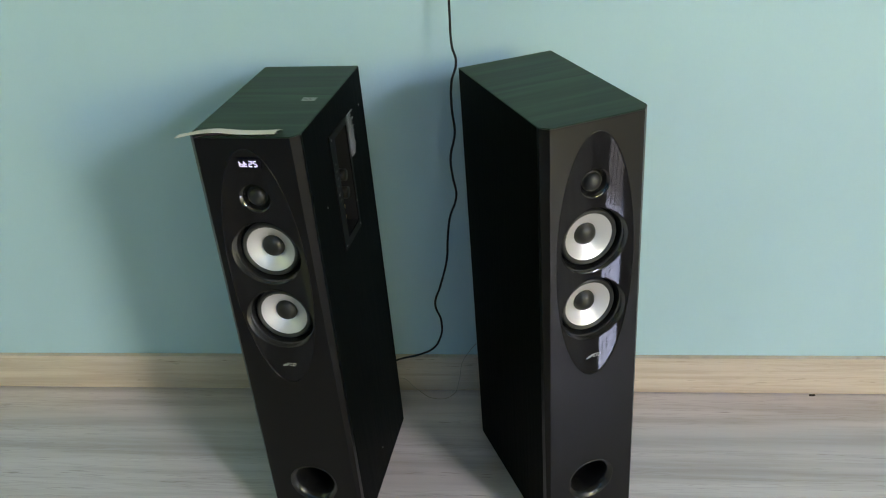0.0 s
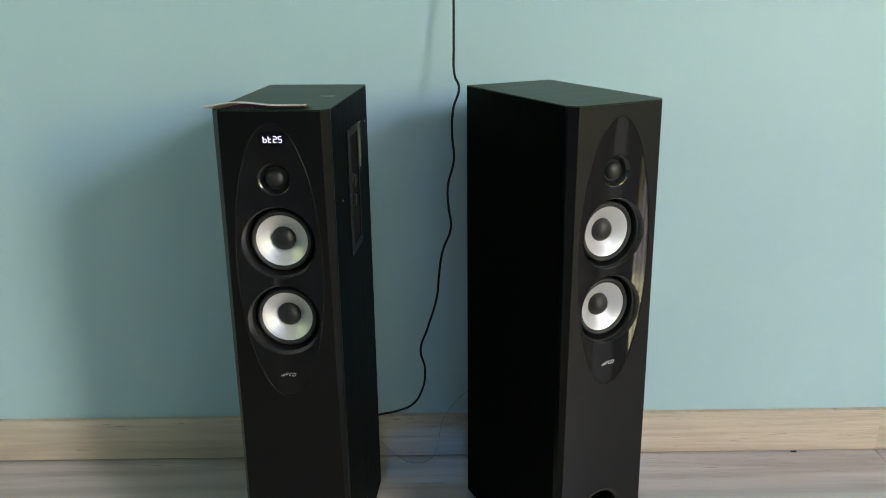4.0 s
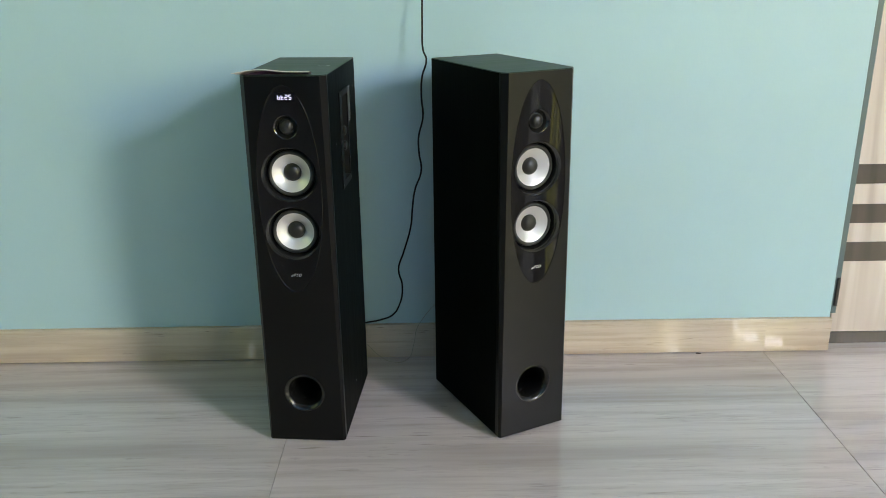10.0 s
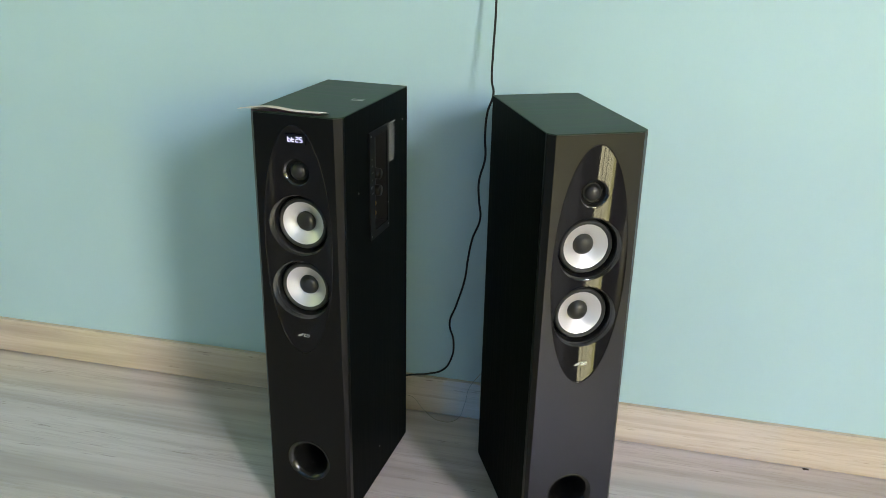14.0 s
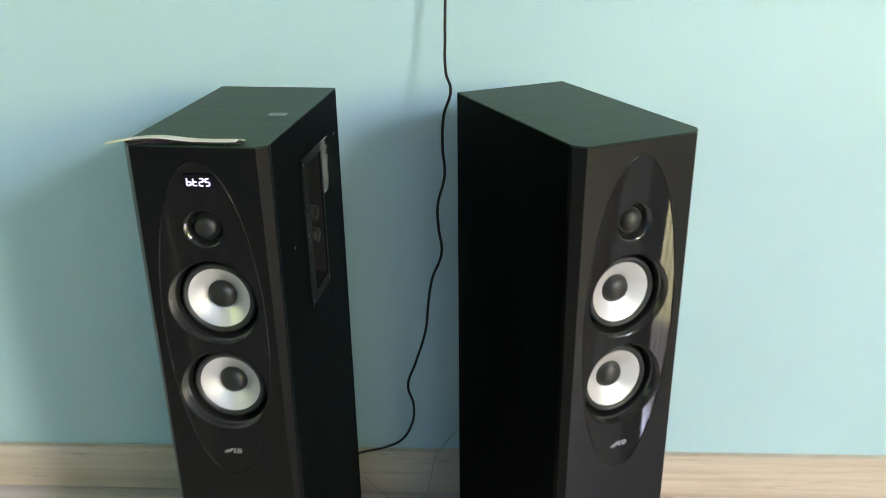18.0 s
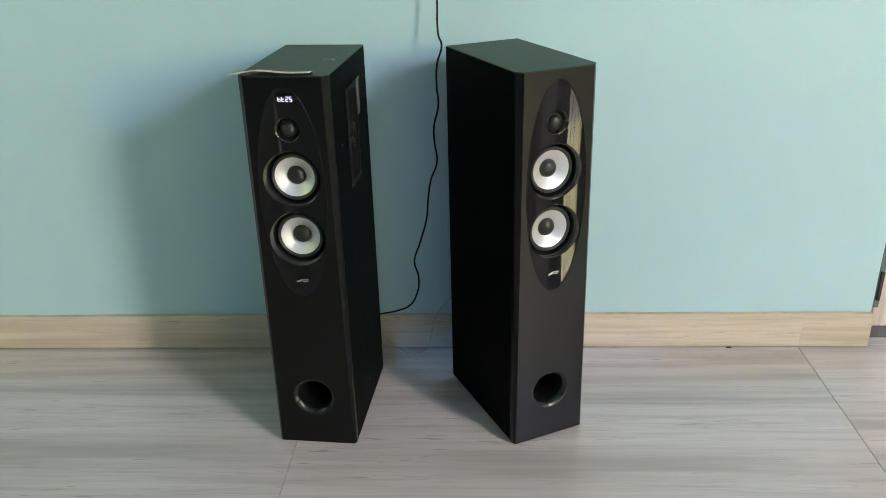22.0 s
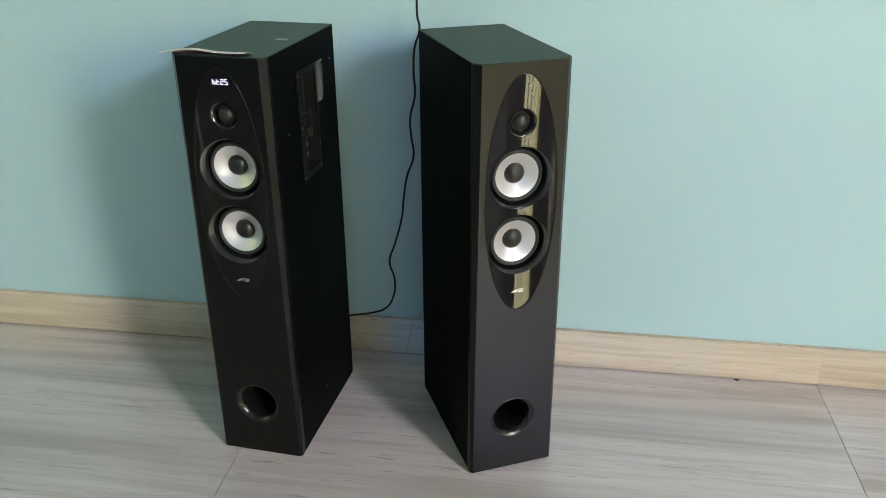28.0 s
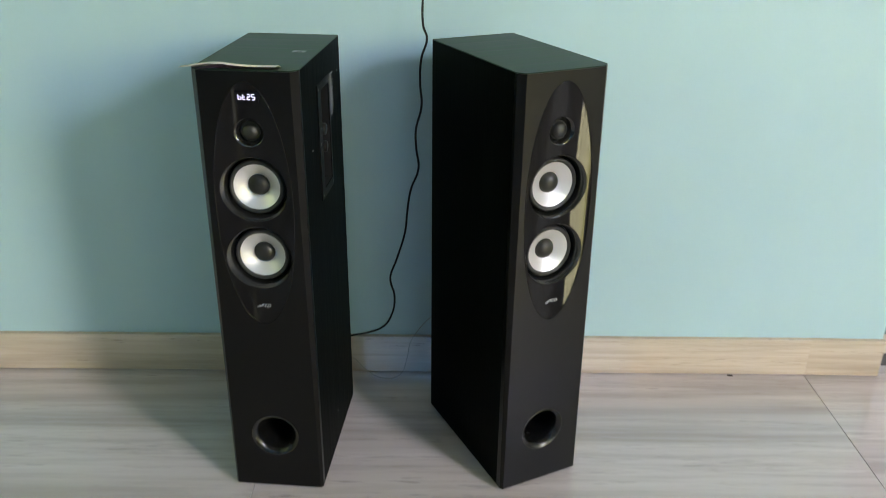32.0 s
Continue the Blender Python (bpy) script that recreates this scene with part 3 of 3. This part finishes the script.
def port(root):
    prof = [(0.0412, FRONT - 0.0002), (0.0400, FRONT - 0.0008), (0.0385, FRONT + 0.0004)]
    prof += [(0.0285 + 0.010 * (1 - math.sin(a)), FRONT + 0.001 + 0.024 * (1 - math.cos(a))) for a in (0.15, 0.4, 0.7, 1.0, 1.3, 1.57)]
    prof += [(0.0280, 0.05), (0.0280, 0.14)]
    p = part("bass_port", lathe(prof, 0, 0.114), TUBE, root, "flared black plastic bass port", smooth=True)
    part("port_end", lathe([(0.029, 0.14), (0, 0.14)], 0, 0.114, 32), DARK, p)


def badge(root):
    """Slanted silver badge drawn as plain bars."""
    bm = bmesh.new()
    for x0, x1, z0, z1 in ((-0.010, -0.0055, -0.0010, 0.0006), (-0.0125, -0.0065, -0.0032, -0.0018), (-0.005, -0.0040, -0.003, 0.003), (-0.004, -0.0005, 0.0018, 0.003), (-0.004, -0.0015, -0.0006, 0.0006),
                           (0.001, 0.0045, -0.003, -0.0019), (0.001, 0.0045, 0.0019, 0.003), (0.001, 0.0021, -0.003, 0.003), (0.0062, 0.0073, -0.003, 0.003), (0.0062, 0.0112, 0.0019, 0.003), (0.0062, 0.0112, -0.003, -0.0019), (0.0112, 0.0122, -0.002, 0.002)):
        box(x0, x1, 0, 0.0008, z0, z1, bm=bm)
    for v in bm.verts:
        v.co = v.co * 0.86
        v.co.x += 0.30 * v.co.z + 0.001
        v.co.z += 0.3695
        v.co.y += dish(v.co.x, v.co.z) - 0.0009
    part("badge", bm, LOGO, root, "small silver badge")


def foot(root, x, y):
    bm = lathe([(0.0, 0.0), (0.009, 0.0), (0.010, 0.002), (0.010, 0.0065), (0, 0.0065)], 0, 0, 24)
    bmesh.ops.rotate(bm, verts=bm.verts[:], matrix=Matrix.Rotation(radians(90), 3, "X"))
    bmesh.ops.translate(bm, verts=bm.verts[:], vec=(x, y, 0))
    part("rubber_foot", bm, RUBBER, root)


def screw(root, x, y, z):
    bm = bmesh.new()
    bmesh.ops.create_uvsphere(bm, u_segments=12, v_segments=6, radius=0.0018, matrix=Matrix.Translation((x, y, z)) @ Matrix.Diagonal((0.5, 1, 1, 1)))
    part("screw", bm, STEEL, root, smooth=True)


def speaker(m, label, active):
    root = empty("tower_speaker", m, label=label, category="loudspeaker", group="pair of tower speakers")
    t, i = 0.012, 0.0004
    part("top_panel", prism([(cut(H) - W / 2, FRONT + 0.0006), (W / 2 - cut(H), FRONT + 0.0006), (W / 2, 0.0076), (W / 2, D), (-W / 2, D), (-W / 2, 0.0076)], H - 0.0016, H, 0.0005), VINYL_TOP_LIT, root, "black wood-grain top")
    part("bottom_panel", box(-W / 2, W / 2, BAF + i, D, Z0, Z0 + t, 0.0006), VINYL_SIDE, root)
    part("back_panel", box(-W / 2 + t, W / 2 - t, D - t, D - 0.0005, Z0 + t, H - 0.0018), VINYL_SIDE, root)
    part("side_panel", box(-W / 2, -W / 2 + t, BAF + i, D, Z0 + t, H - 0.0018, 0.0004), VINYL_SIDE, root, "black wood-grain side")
    zc, zd, zt = Z0 + t, H - 0.0018, W / 2
    if not active:
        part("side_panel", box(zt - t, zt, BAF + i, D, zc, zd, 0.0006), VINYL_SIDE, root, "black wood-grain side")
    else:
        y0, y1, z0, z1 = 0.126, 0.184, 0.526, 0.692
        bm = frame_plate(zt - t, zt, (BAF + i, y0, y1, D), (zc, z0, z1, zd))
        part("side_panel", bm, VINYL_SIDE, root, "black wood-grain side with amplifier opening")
        amplifier(root, zt, y0, y1, z0, z1)
        display(root)
        st = part("sticker", box(0.0375, 0.0585, 0.129, 0.142, H, H + 0.0004), STICKER, root, "small grey sticker")
        for k in range(3):
            part("print", box(0.0395, 0.0565 - 0.004 * k, 0.1305 + 0.0037 * k, 0.1322 + 0.0037 * k, H + 0.0004, H + 0.0007), WHITE_INK if k != 1 else DARK, st)
    baffle(root)
    oval_panel(root)
    woofer(root, 0.5660)
    woofer(root, 0.4520)
    tweeter(root)
    port(root)
    badge(root)
    for x in (-W / 2 + 0.022, W / 2 - 0.022):
        for y in (0.022, D - 0.03):
            foot(root, x, y)
    return root


def amplifier(root, x, y0, y1, z0, z1):
    """Control plate let into the side: frame, recess, knobs, sockets, screws and small print."""
    p0, p1, q0, q1 = 0.105, 0.1915, 0.512, 0.703
    bm = frame_plate(x, x + 0.0022, (p0, y0, y1, p1), (q0, z0, z1, q1))
    plate = part("control_plate", bm, BRONZE, root, "black metal amplifier plate")
    bm = box(x - 0.020, x + 0.0004, y0 + 0.0003, y1 - 0.0003, z0 + 0.0003, z1 - 0.0003)
    bmesh.ops.delete(bm, geom=[f for f in bm.faces if f.normal.x > 0.9], context="FACES_ONLY")
    bmesh.ops.reverse_faces(bm, faces=bm.faces[:])
    part("recess", bm, DARK, plate)
    for z in (0.621, 0.591):
        k = lathe([(0.0, 0.0), (0.0085, 0.0), (0.0095, 0.0015), (0.0098, 0.014), (0.0105, 0.016), (0.0105, 0.018)], 0, 0, 32)
        bmesh.ops.rotate(k, verts=k.verts[:], matrix=Matrix.Rotation(radians(90), 3, "Z"))
        bmesh.ops.translate(k, verts=k.verts[:], vec=(x + 0.002, 0.153, z))
        part("knob", k, KNOB, plate, "round champagne knob", smooth=True)
    for z in (0.566, 0.548):
        k = lathe([(0.0, 0.0), (0.0035, 0.0), (0.0042, 0.001), (0.0042, 0.010)], 0, 0, 20)
        bmesh.ops.rotate(k, verts=k.verts[:], matrix=Matrix.Rotation(radians(90), 3, "Z"))
        bmesh.ops.translate(k, verts=k.verts[:], vec=(x - 0.008, 0.153, z))
        part("socket", k, BRASS, plate, "brass input socket", smooth=True)
    bm = bmesh.new()
    for k in range(6):
        box(x + 0.0022, x + 0.0026, 0.112, 0.116 + 0.002 * (k % 3), 0.655 - 0.012 * k, 0.6575 - 0.012 * k, bm=bm)
    part("print", bm, STICKER_DARK, plate)
    for y, z in ((0.111, 0.696), (0.186, 0.696), (0.111, 0.607), (0.186, 0.560), (0.111, 0.519), (0.186, 0.519)):
        screw(plate, x + 0.0024, y, z)
    bm = bmesh.new()
    rng = random.Random(4)
    for k in range(17):
        z = 0.700 - 0.0042 * k
        y = 0.195
        for _ in range(1 if k == 0 else 3):
            long = 0.030 if k == 0 else 0.004 + 0.006 * rng.random()
            box(x + 0.0003, x + 0.0006, y, y + long, z - 0.0009, z + 0.0007, bm=bm)
            y += long + 0.0016
    part("printed_text", bm, WHITE_INK, root, "small white printing")
    for y, z in ((0.061, 0.612), (0.262, 0.694), (0.139, 0.069)):
        screw(root, x + 0.0004, y, z)


def display(root):
    """Small lit display reading bt25."""
    cx, cz, y = 0.0030, 0.7115, dish(0.018, 0.7115) - 0.0018
    d = part("display", box(cx - 0.0175, cx + 0.0175, y, y + 0.003, cz - 0.0085, cz + 0.0085, 0.0008), SMOKED, root, "smoked display window")
    segs = {"b": "fedcg", "t": "fegd", "2": "abged", "5": "afgcd"}
    w, h, s = 0.0043, 0.0078, 0.00120
    for k, ch in enumerate("bt25"):
        x = cx - 0.0102 + 0.0068 * k
        bm = bmesh.new()
        for g in segs[ch]:
            hz = {"a": (h / 2, 0), "g": (0, 0), "d": (-h / 2, 0)}
            if g in hz:
                z = cz + hz[g][0]
                b = (x - w / 2 + s * 0.3, x + w / 2 - s * 0.3, y - 0.0006, y - 0.0001, z - s / 2, z + s / 2)
            else:
                xx = x + (w / 2 if g in "bc" else -w / 2)
                z = cz + (h / 4 if g in "fb" else -h / 4)
                b = (xx - s / 2, xx + s / 2, y - 0.0006, y - 0.0001, z - h / 4 + s * 0.25, z + h / 4 - s * 0.25)
            box(*b, bm=bm)
        part("digit", bm, LED, d, "lit white character")


speaker(LEFT, "black wood-grain tower speaker with lit display reading bt25", True)
speaker(RIGHT, "black wood-grain tower speaker turned towards its twin", False)


# card on top of the speaker
def card(m):
    root = empty("folded_card", m, label="cream folded card with purple print lying on a speaker", category="card")
    nx = 24

    def sheet(prof, thick, x0, x1, skew):
        bm = bmesh.new()
        rows = []
        for k in range(nx + 1):
            u = k / nx
            x = x0 + (x1 - x0) * u
            lift = 0.0045 * math.exp(-((u - 0.36) / 0.22) ** 2)
            curl = 0.010 * max(0.0, 0.16 - u) / 0.16
            rows.append([bm.verts.new((x, y + skew * (1 - u), z + (lift - curl * 0.2) * (1 if i else 0.2))) for i, (y, z) in enumerate(prof)])
        for p, q in zip(rows, rows[1:]):
            for j in range(len(prof) - 1):
                bm.faces.new((p[j], q[j], q[j + 1], p[j + 1]))
        bmesh.ops.recalc_face_normals(bm, faces=bm.faces[:])
        bmesh.ops.solidify(bm, geom=bm.faces[:], thickness=thick)
        return bm
    part("card_leaf", sheet([(0.020, 0.0006), (0.010, 0.0048), (0.002, 0.0068), (-0.009, 0.0068)], 0.0005, -0.086, 0.050, -0.012), PAPER, root, "cream card leaf")
    part("card_fold", sheet([(0.008, 0.0006), (0.001, 0.0026), (-0.0045, 0.0046)], 0.0004, -0.064, 0.048, -0.010), PURPLE, root, "purple printed fold")
    bm = bmesh.new()
    for k in range(5):
        x = -0.040 + 0.0195 * k
        box(x, x + 0.0008, -0.0072, -0.0066, 0.0018, 0.0050, bm=bm)
    part("print", bm, LILAC, root)


card(LEFT @ pose(0, 0.0, H, 0, 0, 0))

# ---------------------------------------------------------------- switch plate, cable and wires
sp = empty("socket_plate", pose(-0.026, 0, 1.1245), label="brown glossy wall plate with two grey socket modules", category="socket")


def pillow(half_w, half_h, edge, rise, n=36, k=20):
    """A moulded cover whose face swells gently from its edge to the middle."""
    b = bmesh.new()
    bulge = lambda u, v: -edge - rise * (1 - abs(u) ** 3.5) * (1 - abs(v) ** 3.5)
    grid = [[b.verts.new((half_w * u, bulge(u, v), half_h * v)) for u in (-1 + 2 * i / n for i in range(n + 1))] for v in (-1 + 2 * j / k for j in range(k + 1))]
    for p, q in zip(grid, grid[1:]):
        for i in range(n):
            b.faces.new((p[i], p[i + 1], q[i + 1], q[i]))
    rim = grid[0] + [r[-1] for r in grid[1:]] + grid[-1][-2::-1] + [r[0] for r in grid[-2:0:-1]]
    back = [b.verts.new((v.co.x * 1.008, -0.001, v.co.z * 1.015)) for v in rim]
    for i in range(len(rim)):
        j = (i + 1) % len(rim)
        b.faces.new((rim[j], rim[i], back[i], back[j]))
    bmesh.ops.recalc_face_normals(b, faces=b.faces[:])
    return b


part("cover", pillow(0.1062, 0.0444, 0.0065, 0.0048), PLATE, sp, "glossy dark brown cover", smooth=True)
for x0 in (-0.0655, -0.0005):
    mod = part("module", box(x0, x0 + 0.0645, -0.0135, -0.0105, -0.0235, 0.0235, 0.0012), MODULE, sp, "grey socket module")
    part("rocker", box(x0 + 0.0015, x0 + 0.0225, -0.0162, -0.0132, -0.0215, 0.0215, 0.0015), MODULE, mod, "grey rocker switch")
    part("rocker_mark", box(x0 + 0.003, x0 + 0.021, -0.0166, -0.0158, 0.0195 if x0 > -0.01 else -0.0215, 0.0212 if x0 > -0.01 else -0.0198), DARK, mod)
    for dx, dz, r in ((0, 0.010, 0.0032), (-0.0085, -0.006, 0.0026), (0.0085, -0.006, 0.0026)):
        part("hole", lathe([(r, -0.0138), (r * 0.9, -0.0142), (0, -0.0136)], x0 + 0.0440 + dx, dz, 16), DARK if x0 > -0.01 else PIN, mod)
plug = empty("power_plug", pose(0.0185, -0.0138, 1.1035), label="black two-pin plug pushed into the socket", category="plug")
part("body", lathe([(0, -0.020), (0.007, -0.0195), (0.0095, -0.016), (0.0105, -0.008), (0.0105, -0.001), (0, -0.001)], 0, 0, 28, sx=1.95, sz=0.95), CABLE, plug, smooth=True)
bm = lathe([(0.0042, 0.0), (0.0036, -0.012), (0.0022, -0.022)], 0, 0, 16)
bmesh.ops.rotate(bm, verts=bm.verts[:], matrix=Matrix.Rotation(radians(90), 3, "X"))
bmesh.ops.translate(bm, verts=bm.verts[:], vec=(0, -0.010, -0.004))
part("strain_relief", bm, RUBBER, plug, smooth=True)

CABLE_WAY = [(0.0185, -0.024, 1.092), (0.016, -0.022, 1.06), (0.009, -0.026, 0.985), (0.006, -0.03, 0.93), (0.0065, -0.036, 0.87), (0.006, -0.044, 0.81), (0.0068, -0.05, 0.758), (0.0138, -0.068, 0.738), (0.004, -0.068, 0.703), (0.0018, -0.071, 0.657), (0.0045, -0.075, 0.619), (-0.0064, -0.072, 0.57), (-0.0058, -0.068, 0.533), (-0.0017, -0.069, 0.496), (-0.0175, -0.063, 0.447), (-0.0243, -0.067, 0.402), (-0.0278, -0.068, 0.367), (-0.047, -0.058, 0.297), (-0.0603, -0.055, 0.255), (-0.053, -0.045, 0.208), (-0.062, -0.03, 0.152), (-0.08, -0.026, 0.1235), (-0.105, -0.034, 0.116), (-0.15, -0.05, 0.114), (-0.185, -0.085, 0.118)]
tagged(tube(CABLE_WAY, 0.0021, "power_cable", CABLE), "thin black power cable hanging down the wall", "cable")
tagged(tube([(0.040, -0.085, 0.190), (0.028, -0.030, 0.155), (0.010, -0.016, 0.130), (-0.006, -0.015, 0.108), (-0.022, -0.016, 0.080), (-0.030, -0.020, 0.040), (-0.045, -0.030, 0.006), (-0.085, -0.040, 0.004), (-0.120, -0.030, 0.020), (-0.150, -0.030, 0.050), (-0.190, -0.085, 0.060)], 0.0006, "speaker_wire", WIRE), "thin grey speaker wire looping behind the towers", "cable")

# ---------------------------------------------------------------- wardrobe beyond the wall's end
WF = 0.028
wr = empty("wardrobe", pose(0, 0, 0), label="built-in wardrobe in pale ash laminate with dark stripes", category="wardrobe")
part("carcass", box(1.034, NICHE_END - 0.01, WF + 0.022, 0.70, 0.0, 2.35), LAM, wr, "pale laminate carcass")
part("plinth", box(1.031, NICHE_END - 0.01, WF + 0.004, WF + 0.020, 0.0, 0.031), LAM_DARK, wr, "dark wenge plinth")
DOORS = ((1.030, 1.492), (1.496, 1.936), (1.940, 2.380))
ZS = (0.033, 0.225, 0.275, 0.324, 0.372, 0.423, 0.471, 2.34)
for a, b in DOORS:
    door = part("door", box(a, b, WF + 0.003, WF + 0.020, ZS[0], ZS[-1], 0.001), LAM, wr, "pale striped laminate door")
    for k in range(1, 6, 2):
        part("stripe", box(a + 0.0005, b - 0.0005, WF + 0.0008, WF + 0.0029, ZS[k], ZS[k + 1], 0.0004), LAM_DARK, door, "dark wenge stripe")
jamb = empty("door_frame", pose(0, 0, 0), label="grey-green painted strip beside the wardrobe", category="frame", kind="structure")
part("strip", box(WALL_END + 0.001, 1.029, 0.008, WF + 0.018, 0.094, 2.40, 0.003), FRAME, jamb, "grey-green painted strip")
for z in (0.115, 0.93):
    part("hinge", box(WALL_END + 0.006, 1.027, 0.003, 0.009, z, z + 0.075, 0.002), DARK, jamb, "dark hinge plate")

tagged(part("crumb", box(0.678, 0.690, -0.017, -0.0128, 0.0, 0.0022, 0.0008), SOIL), "small dark crumb on the floor against the skirting", "debris")

# ---------------------------------------------------------------- stone pieces
skirting = empty("baseboard", pose(0, 0, 0), label="polished beige marble skirting along the wall", category="skirting", kind="structure")
SK_H, SK_T = 0.0905, 0.012
xs = [WEST, -2.57, -1.43, -0.29, 0.850, 1.011]
for a, b in zip(xs, xs[1:]):
    ob = part("skirting_tile", box((a - b) / 2 + 0.0001, (b - a) / 2 - 0.0001, -SK_T, -0.0005, 0.0028, SK_H, 0.0004), SKIRT, skirting)
    ob.matrix_basis = pose((a + b) / 2, 0, 0) if b < 1.0 else pose((a + b) / 2, -0.0014, 0, 0, 0, -1.1)
ground = tagged(part("floor", box(WEST - 0.1, EAST + 0.15, SOUTH - 0.15, 0.85, -0.08, -0.006), GROUT), "polished grey marble floor with fine veins", "floor", kind="structure")
gx = [WEST - 0.1, -2.57, -1.43, -0.29, 0.850, 1.99, 3.13, EAST + 0.15]
gy = [SOUTH - 0.15, -3.60, -1.80, 0.0, 0.85]
for a, b in zip(gx, gx[1:]):
    for c, d in zip(gy, gy[1:]):
        ob = part("marble_slab", box((a - b) / 2 + 0.0004, (b - a) / 2 - 0.0004, (c - d) / 2 + 0.0004, (d - c) / 2 - 0.0004, -0.006, 0.0, 0.0006, seg=1), FLOOR, ground)
        ob.location = ((a + b) / 2, (c + d) / 2, 0)
